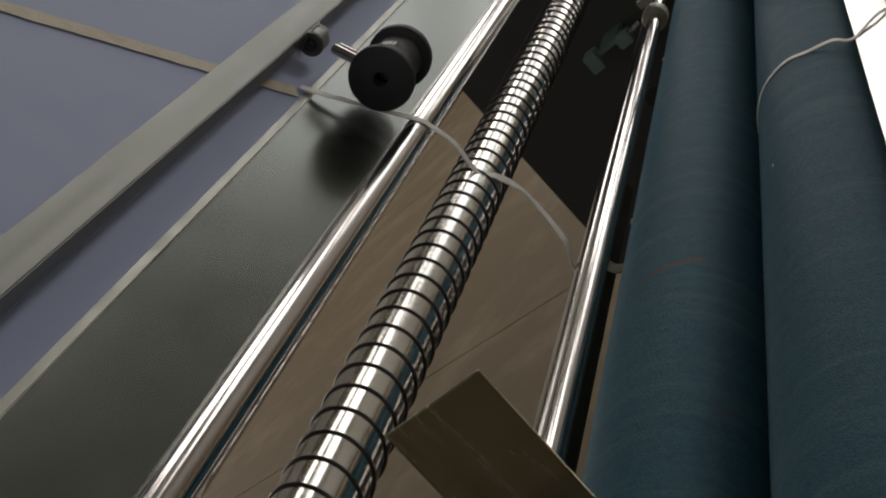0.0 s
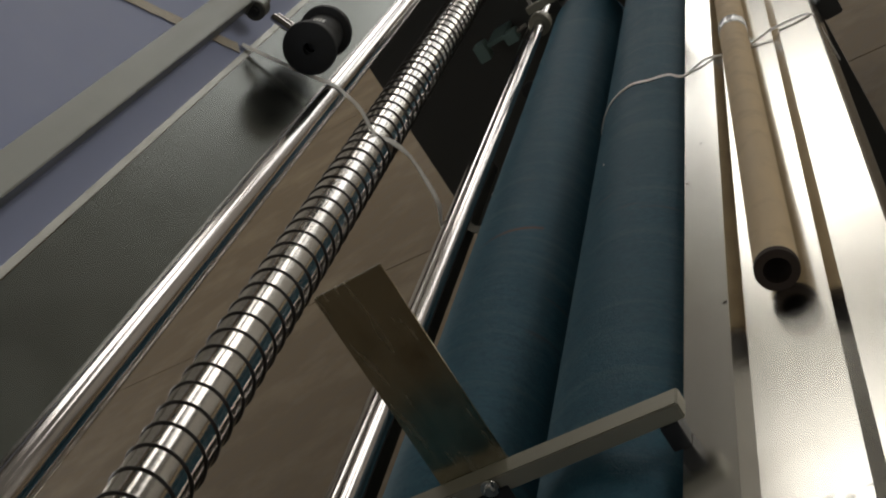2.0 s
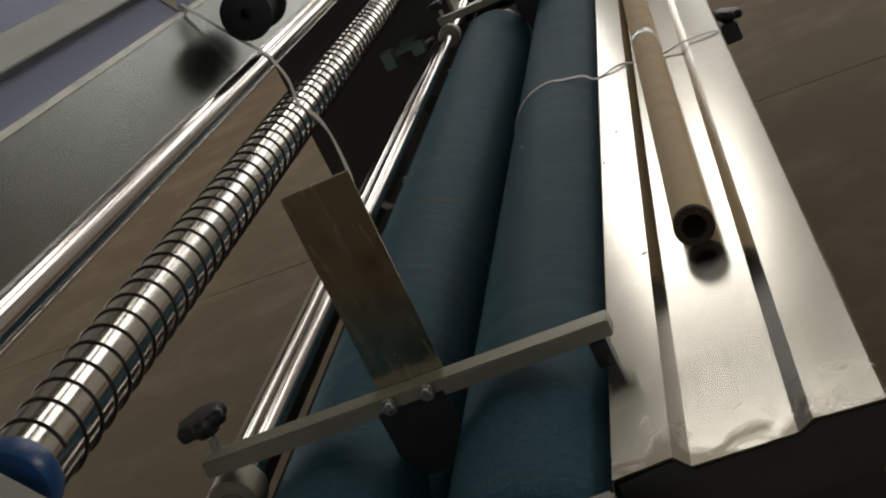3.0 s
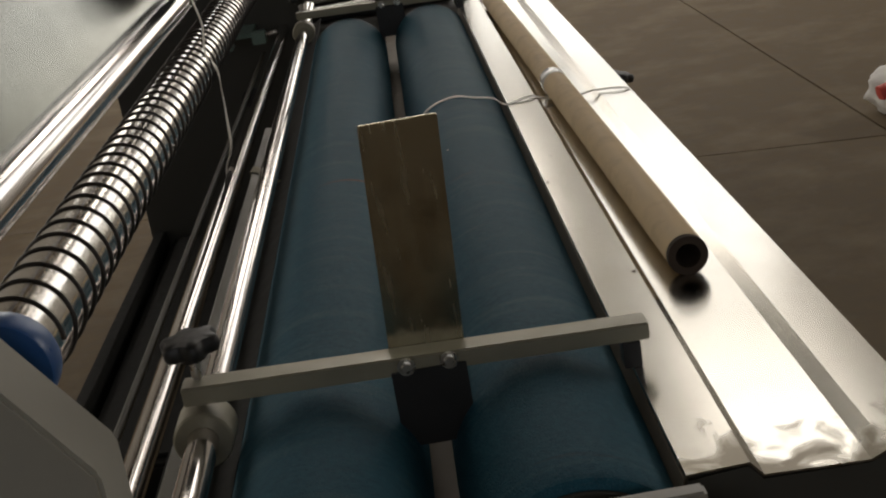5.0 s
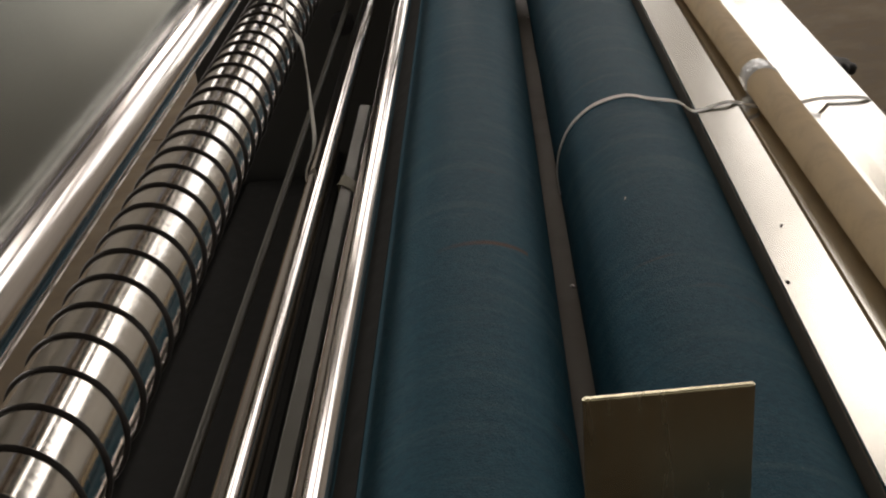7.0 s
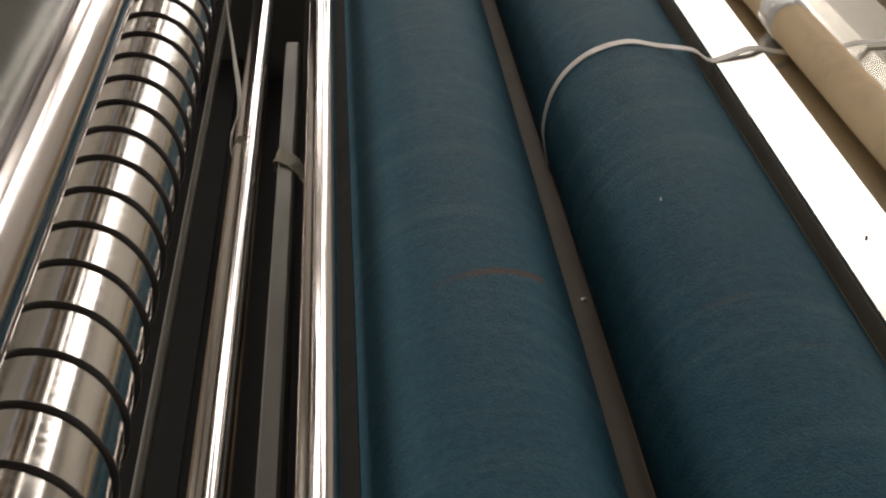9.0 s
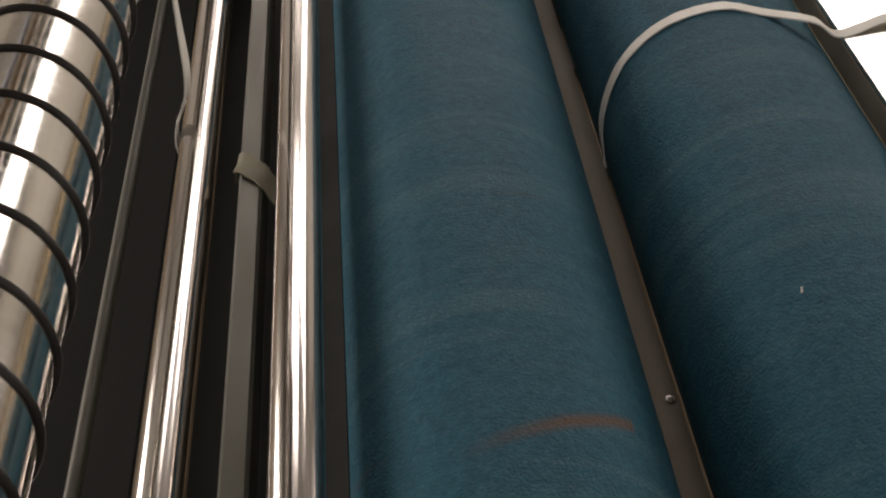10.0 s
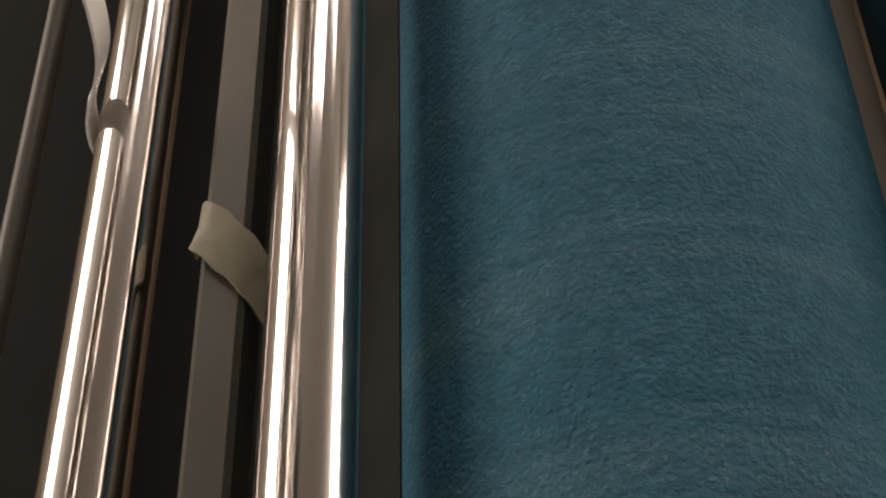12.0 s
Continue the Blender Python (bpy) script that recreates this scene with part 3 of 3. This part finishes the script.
poly = [(-0.62, 0.02), (-0.195, 0.02), (-0.195, H + 0.062), (-0.262, H + 0.160), (-0.30, H + 0.25), (-0.60, H + 0.62), (-0.62, H + 0.62)]
part("side_plate", slab_xz(poly, -0.175, -0.118, 0.003), GREY, t)
part("foot", box(-0.64, -0.17, -0.20, -0.10, 0.0, 0.019, 0.002), DARKPAINT, t)

# ---- steel tray ----
TRAY = [(0.1527, H - 0.0220), (0.1536, H - 0.0195), (0.1947, H - 0.0178), (0.2033, H - 0.0282), (0.2720, H - 0.0302), (0.2835, H - 0.0245), (0.3280, H - 0.0280), (0.3300, H - 0.0310), (0.3300, H - 0.0850)]
t = thing("steel_tray", "brushed stainless folded tray with a shallow channel and stained end", "tray")
part("sheet", sheet_along_y(TRAY, YN + 0.015, 1.87, 0.0015, 40, 0.0008), TRAYMAT, t)
part("end_wall", slab_xz([(0.155, H - 0.075), (0.328, H - 0.075), (0.328, H - 0.0325), (0.284, H - 0.0285), (0.272, H - 0.0340), (0.203, H - 0.0325), (0.194, H - 0.0215), (0.155, H - 0.0250)], YN + 0.017, YN + 0.020), DARKPAINT, t)
part("edge_strip", sheet_along_y([(0.1478, H - 0.0345), (0.1519, H - 0.0222)], YN + 0.015, 1.87, 0.0012), EDGE, t, "brown stained folded edge")
part("support", box(0.16, 0.31, 0.10, 0.13, 0.0, H - 0.034), DARKPAINT, t)
part("support", box(0.16, 0.31, 1.72, 1.75, 0.0, H - 0.034), DARKPAINT, t)

# ---- cardboard tube in the tray ----
ta, tb = Vector((0.2404, 0.2003, H - 0.0113)), Vector((0.2155, 1.790, H - 0.0113))
t = thing("cardboard_tube", "brown cardboard core tube lying in the steel tray", "tube")
part("core", tube(ta, tb, 0.0180, 0.0062, 48), CARD, t)
ax = (tb - ta).normalized()
# dark sleeve in the bore, paints the shade inside the tube
part("bore_shade", turned(ta + ax * 0.003, tb - ax * 0.003, [(0, 0.0111), (1.57, 0.0111)], 32, caps=False), CARDIN, t)
part("cut_end", tube(ta - ax * 0.0006, ta + ax * 0.007, 0.0183, 0.0071, 48), CARDIN, t, "dark worn cut end")
c = ta + ax * 0.757
part("clear_tape", turned(c - ax * 0.017, c + ax * 0.017, [(0, 0.0181), (0.001, 0.0186), (0.012, 0.0189), (0.02, 0.0184), (0.033, 0.0187), (0.034, 0.0181)], 40, caps=False), CLEARTAPE, t, "crinkled shiny clear tape")

# ---- bar between the rollers ----
t = thing("spacer_bar", "narrow worn beige steel bar between the two blue rollers", "bar")
part("strip", box(-0.0120, 0.0120, YN, 2.08, H - 0.110, H - 0.100, 0.001), EDGE, t)
for y in (0.70, 1.65):
    part("bolt", bolt((0.007, y, H - 0.100), (0, 0, 1), 0.0014, 0.0012), SCREWM, t)


# ---- guide bars with upright plates ----
def guide_bar(y, m, plate_x, label):
    t = thing("guide_bar", label, "bracket", "guide bars")
    ybar0, ybar1 = y, y + 0.022
    part("bar", slab_xz([(-0.180, H + 0.012), (-0.180, H + 0.027), (0.1678, H + 0.0165), (0.1678, H + 0.003)], ybar0, ybar1, 0.0012), BEIGE, t)
    part("leg", box(0.147, 0.1605, ybar0 + 0.002, ybar1 - 0.002, H - 0.0190, H + 0.0022, 0.0008), BLACK, t, "black rubber foot")
    bm = box(plate_x - 0.0285, plate_x + 0.0285, ybar1 + 0.0003, ybar1 + 0.0030, H + 0.003, H + 0.1962, 0.0006)
    for v in bm.verts:      # the plate leans a little
        k = (v.co.z - H - 0.003) / 0.193
        v.co += Vector((0.0085 * k, -0.0105 * max(0.0, k - 0.10), 0))
    part("guide_plate", bm, m, t)
    part("lower_plate", box(plate_x - 0.028, plate_x + 0.028, ybar0 - 0.003, ybar0 - 0.0004, H - 0.05, H + 0.012, 0.0006), BLACK, t)
    for dx in (-0.016, 0.016):
        part("bolt", bolt((plate_x + dx, ybar0 - 0.0032, H + 0.016), (0, -1, 0), 0.0045, 0.004), SCREWM, t)
    cx, cz = -0.1709, H - 0.0147
    part("clamp_collar", turned((cx, y - 0.006, cz), (cx, y + 0.028, cz), [(0, 0.0122), (0, 0.021), (0.0015, 0.0225), (0.0325, 0.0225), (0.034, 0.021), (0.034, 0.0122)], 40, caps=False), BEIGE, t, "turned steel clamp collar")
    part("knob_stem", rod((cx, y + 0.018, H + 0.004), (cx + 0.003, y + 0.018, H + 0.043), 0.004, 16), SCREWM, t)
    part("knob", star_knob((cx + 0.003, y + 0.018, H + 0.042), (-0.06, 0, 1)), BLACK, t, "black plastic star knob")
    return t


guide_bar(0.011, GUIDE, 0.0026, "worn steel bar across the rollers with upright dull stainless guide plate")
guide_bar(1.790, DARKPAINT, 0.010, "worn steel bar at the roller ends with dark upright guide plate")

# ---- sloping sheet, board, rail ----
U = Vector((-0.3729, 0, 0.9279))
N = Vector((0.9279, 0, 0.3729))
ST = Vector((-0.3030, 0, H + 0.3105))


def on_slope(s, n, y=0.0):
    p = ST + U * s + N * n
    return Vector((p.x, y, p.z))


def slope_box(s0, s1, n0, n1, y0, y1, bevel=0.0):
    bm = box(s0, s1, y0, y1, n0, n1, bevel)
    for v in bm.verts:
        v.co = on_slope(v.co.x, v.co.z, v.co.y)
    bmesh.ops.recalc_face_normals(bm, faces=bm.faces)
    return bm


t = thing("deflector_sheet", "smooth dull stainless sheet sloping down to the guide rod", "metal sheet")
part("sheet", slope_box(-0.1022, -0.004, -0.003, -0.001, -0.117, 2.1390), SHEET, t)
t = thing("trim_strip", "narrow bright metal trim strip between board and sheet", "trim")
c = on_slope(0.0004, 0.0012)
part("strip", sheet_along_y([(c.x - 0.0016, c.z + 0.0034), (c.x, c.z + 0.0003), (c.x + 0.0016, c.z - 0.0034)], -0.117, 2.1390, 0.0012), DULLROD, t)
t = thing("inspection_board", "matt pale lilac inspection board with dark top frame", "board")
part("board", slope_box(0.0046, 0.432, -0.010, -0.001, -0.117, 2.1390), LILAC, t)
part("top_frame", slope_box(0.4325, 0.52, -0.012, 0.006, -0.117, 2.1390, 0.002), DARKPAINT, t)
t = thing("square_rail", "grey galvanised square steel rail in front of the board", "rail")
part("bar", slope_box(0.036, 0.070, 0.022, 0.046, -0.1155, 2.1375, 0.0012), RAIL, t)
for y in (-0.117, 2.1377):
    part("end_cap", slope_box(0.037, 0.069, 0.023, 0.045, y, y + 0.0013), BLACK, t, "black plastic end cap")

# ---- length counter wheel on its arm ----
hub = Vector((-0.2314, 0.8232, H + 0.2723))
clev = Vector((-0.2825, 0.8687, H + 0.3476))
yax = Vector((0, 1, 0))
t = thing("counter_wheel", "black rubber length-counter wheel on a chrome arm against the sheet", "wheel")
part("drum", turned(hub + yax * 0.0135, hub + yax * 0.0815, [(0, 0.008), (0, 0.0265), (0.068, 0.0265), (0.068, 0.008)], 48, caps=False), RUBBERBLACK, t)
for o in (0.0, 0.082):
    part("wheel", turned(hub + yax * o, hub + yax * (o + 0.013), [(0, 0.008), (0, 0.034), (0.001, 0.0355), (0.003, 0.036), (0.010, 0.036), (0.012, 0.0355), (0.013, 0.034), (0.013, 0.008)], 64, caps=False), RUBBERBLACK, t)
part("axle", rod(hub + yax * 0.0220, hub + yax * 0.094, 0.0079, 24), BLACK, t)
mid = hub + yax * 0.020
d = (clev + yax * 0.02 - mid).normalized()
part("arm", rod(mid + d * 0.030, mid + d * 0.075, 0.0060, 20), CHROME, t, "chrome arm")
part("arm", rod(mid + d * 0.030 + yax * 0.012, mid + d * 0.072 + yax * 0.012, 0.0050, 20), CHROME, t, "chrome arm")
part("spring_housing", rod(clev + yax * 0.006, clev + yax * 0.030, 0.0115, 32), DULLROD, t, "dull steel spring housing")
for i in range(5):
    part("spring_coil", turned(clev + yax * (0.008 + 0.0042 * i), clev + yax * (0.0105 + 0.0042 * i), [(0, 0.0114), (0.0006, 0.0128), (0.0019, 0.0128), (0.0025, 0.0114)], 28, caps=False), DULLROD, t)
part("clevis", rod(clev - yax * 0.001, clev + yax * 0.0055, 0.0135, 32), GUARD, t)
s_c = (clev - ST).dot(U)
n_c = (clev - ST).dot(N)
part("clevis_arm", slope_box(s_c - 0.006, 0.0332, n_c - 0.0125, n_c + 0.0125, 0.8680, 0.8740, 0.0008), RAIL, t)
part("clevis_arm", slope_box(s_c - 0.006, 0.0332, n_c - 0.0125, n_c + 0.0125, 0.8995, 0.9050, 0.0008), RAIL, t)
part("clevis_base", slope_box(0.0334, 0.0358, 0.022, n_c + 0.0125, 0.8640, 0.9090, 0.0006), RAIL, t)
part("pin", bolt(clev - yax * 0.001, (0, -1, 0), 0.005, 0.004), BLACK, t)
for i in range(4):
    a0 = 1.15 - 0.16 * i
    p = hub + yax * 0.048 + Vector((math.cos(a0), 0, math.sin(a0))) * 0.0262
    bm = box(-0.0015, 0.0015, -0.006, 0.006, 0, 0.0007)
    bmesh.ops.rotate(bm, verts=bm.verts, cent=(0, 0, 0), matrix=Matrix.Rotation(math.pi / 2 - a0, 3, "Y"))
    bmesh.ops.translate(bm, verts=bm.verts, vec=p)
    part("print_bar", bm, BRIGHT, t, "white printed bar")

# ---- straps and tape ----
t = thing("masking_tape", "brown wrinkled masking tape stuck across the lilac board", "tape")
pts = [on_slope(0.430, 0.0005, 0.590), on_slope(0.34, 0.0007, 0.640), on_slope(0.22, 0.0007, 0.702), on_slope(0.10, 0.0007, 0.763), on_slope(0.012, 0.0007, 0.812)]
part("strip", ribbon(pts, [(0, 1, 0)] * 5, 0.023, 0.0003, 60, 0.0022), MASKING, t)
t = thing("packing_strap", "pale plastic packing strap slung over sheet, rod and spiral roller", "strap")
pts = [on_slope(0.012, 0.003, 0.822), on_slope(-0.020, 0.008, 0.826), on_slope(-0.060, 0.0135, 0.834), (AX + 0.0152, 0.846, AZ + 0.0110), (AX + 0.0195, 0.851, AZ - 0.004), (AX + 0.024, 0.857, AZ - 0.036), (SX + 0.0262, 0.864, SZ + 0.0215),
       (SX + 0.0345, 0.878, SZ - 0.004), (-0.2335, 0.920, H + 0.067), (-0.2370, 0.932, H + 0.022), (-0.2395, 0.928, H - 0.018), (-0.2512, 0.925, H - 0.045), (-0.2525, 0.921, H - 0.062)]
sd = [(0, 1, 0)] * 7 + [(0, 1, 0), (-0.1, 1, 0), (0.1, 1, 0), (0.2, 1, 0), (0.1, 1, 0), (0, 1, 0)]
part("band", ribbon(pts, sd, 0.0110, 0.0005, 150), STRAP, t)
t = thing("packing_strap", "pale plastic packing strap tied over blue roller, tray and tube", "strap")
q = 0.0841
arc = [(q + (R + 0.001) * math.cos(a), y, H - R + (R + 0.001) * math.sin(a)) for a, y in ((3.35, 0.897), (2.95, 0.907), (2.5, 0.916), (2.05, 0.919), (1.6, 0.918), (1.25, 0.911))]
pts = arc + [(0.135, 0.903, H - 0.007), (0.152, 0.903, H - 0.0185), (0.185, 0.910, H - 0.0150), (0.210, 0.912, H - 0.022), (0.235, 0.914, H - 0.0278), (0.262, 0.912, H - 0.024), (0.282, 0.909, H - 0.0215), (0.3245, 0.908, H - 0.0265), (0.3290, 0.910, H - 0.045), (0.331, 0.914, H - 0.10)]
part("band", ribbon(pts, [(0, 1, 0)] * len(pts), 0.0085, 0.0005, 140), STRAP, t)
t = thing("tape_scrap", "yellowed tape scrap stuck across the dull steel strip", "tape")
pts = [(-0.2130, 0.876, H - 0.0510), (-0.2095, 0.873, H - 0.0415), (-0.1975, 0.861, H - 0.0432), (-0.1880, 0.850, H - 0.0520), (-0.1750, 0.838, H - 0.0560)]
part("strip", ribbon(pts, [(0.1, 1, 0.1)] * 5, 0.015, 0.0005, 30, 0.0008), TAPEOLD, t)

t = thing("lint_scrap", "tiny pale scrap of lint stuck on the blue roller", "lint")
part("scrap", ribbon([(0.0555, 0.664, H - 0.0052), (0.0560, 0.6655, H - 0.0050), (0.0562, 0.667, H - 0.0049)], [(1, 0, 0)] * 3, 0.0007, 0.0002, 8), STRAP, t)

for x, y, z, a in ((0.1915, 0.2015, H - 0.0176, 0.4), (0.1737, 0.6097, H - 0.0184, 1.2), (0.1569, 0.5123, H - 0.0191, 2.0)):
    t = thing("dirt_fleck", "tiny dark dirt fleck stuck on the steel tray", "dirt", "tray flecks")
    d = Vector((math.cos(a), math.sin(a), 0)) * 0.0022
    c = Vector((x, y, z))
    part("fleck", ribbon([c - d, c + Vector((0, 0, 0.0004)), c + d * 0.8], [(-math.sin(a), math.cos(a), 0)] * 3, 0.0015, 0.0003, 8, 0.0003), CARDIN, t)

# ---- knob under the tray edge ----
t = thing("tray_clamp", "black star knob clamp on the side of the steel tray", "knob")
part("bracket", box(0.3302, 0.358, 1.105, 1.14, H - 0.10, H - 0.07, 0.002), DARKPAINT, t)
part("knob", star_knob((0.345, 1.123, H - 0.0695), (0.3, 0, 1)), BLACK, t)

# ---- near bearing brackets ----
for x0, x1, z1 in ((0.02, 0.158, H + 0.004), (0.120, 0.185, H - 0.006)):
    t = thing("bearing_bracket", "small light grey painted bearing bracket at the roller end", "bracket", "bearing brackets")
    y1 = -0.178 if x0 < 0.1 else -0.196
    part("plate", box(x0, x1, y1 - 0.014, y1, H - 0.16, z1 - 0.012, 0.002), GREY, t)
    part("bolt", bolt(((x0 + x1) / 2, y1 - 0.014, H - 0.03), (0, -1, 0), 0.005), SCREWM, t)
    part("post", box(x0 + 0.01, x1 - 0.01, y1 - 0.05, y1 - 0.0145, 0, H - 0.08), GREY, t)

# ---- far end: green bracket and the neighbouring machine ----
t = thing("cam_bracket", "small pale green painted bracket beside the far rod end", "bracket")
part("jaw", box(-0.300, -0.270, 1.990, 2.035, H - 0.055, H - 0.030, 0.002), GREEN, t)
part("jaw", box(-0.372, -0.345, 1.990, 2.035, H - 0.060, H - 0.020, 0.002), GREEN, t)
part("bridge", box(-0.3445, -0.3005, 2.010, 2.139, H - 0.040, H - 0.030, 0.001), GREEN, t)
part("pin", rod((-0.2695, 2.012, H - 0.04), (-0.245, 2.012, H - 0.036), 0.005, 16), SCREWM, t)
t = thing("end_machine", "neighbouring machine unit with bright stainless channels and dark frame", "machine")
part("channel", box(-0.275, 0.165, 2.290, 2.410, H - 0.03, H - 0.012, 0.003), STAINLESS, t)
part("channel", box(-0.235, 0.165, 2.190, 2.235, H - 0.045, H - 0.030, 0.003), STAINLESS, t)
part("body", box(-0.27, 0.19, 2.155, 2.740, 0.0, H - 0.10, 0.004), DARKPAINT, t)
part("post", box(0.168, 0.19, 2.190, 2.430, H - 0.0995, H + 0.03, 0.002), DARKPAINT, t)
part("post", box(-0.30, -0.277, 2.190, 2.430, H - 0.0995, H + 0.02, 0.002), DARKPAINT, t)
part("top_cover", box(-0.25, 0.165, 2.440, 2.690, H - 0.0995, H - 0.02, 0.004), BLACK, t)

# ---- sack on the floor ----
t = thing("plastic_sack", "crumpled white plastic sack with red print on the floor", "bag")
bm = bmesh.new()
bmesh.ops.create_icosphere(bm, subdivisions=4, radius=1.0)
for v in bm.verts:
    p = v.co.copy()
    k = 1 + 0.28 * noise.noise(p * 2.1) + 0.12 * noise.noise(p * 5.0)
    v.co = Vector((1.45 + p.x * 0.09 * k, 2.80 + p.y * 0.13 * k, max(0.0, 0.065 + p.z * 0.075 * k)))
part("sack", smooth(bm, 80), BAGW, t)
part("print", turned((1.36, 2.76, 0.07), (1.45, 2.76, 0.09), [(0, 0.004), (0.002, 0.028), (0.05, 0.030)], 20), RED, t, "red printed patch")

# ---- floor slabs ----
gx, gy = [X0, -4.7, 1.335, 4.35, 7.4, X1], [Y0 - 1.6, -3.2, -0.15, 2.86, 5.9, 8.9, Y1 + 1.8]
gap = 0.0035
for a, b in zip(gx, gx[1:]):
    for c, d in zip(gy, gy[1:]):
        bm = box(a + gap, b - gap, c + gap, d - gap, -0.0118, 0.0)
        for v in bm.verts:      # the cross joints run askew to the machine
            v.co.y = min(max(v.co.y - 0.2 * v.co.x, Y0), Y1)
        link("slab", bm, CONCRETE, floor)
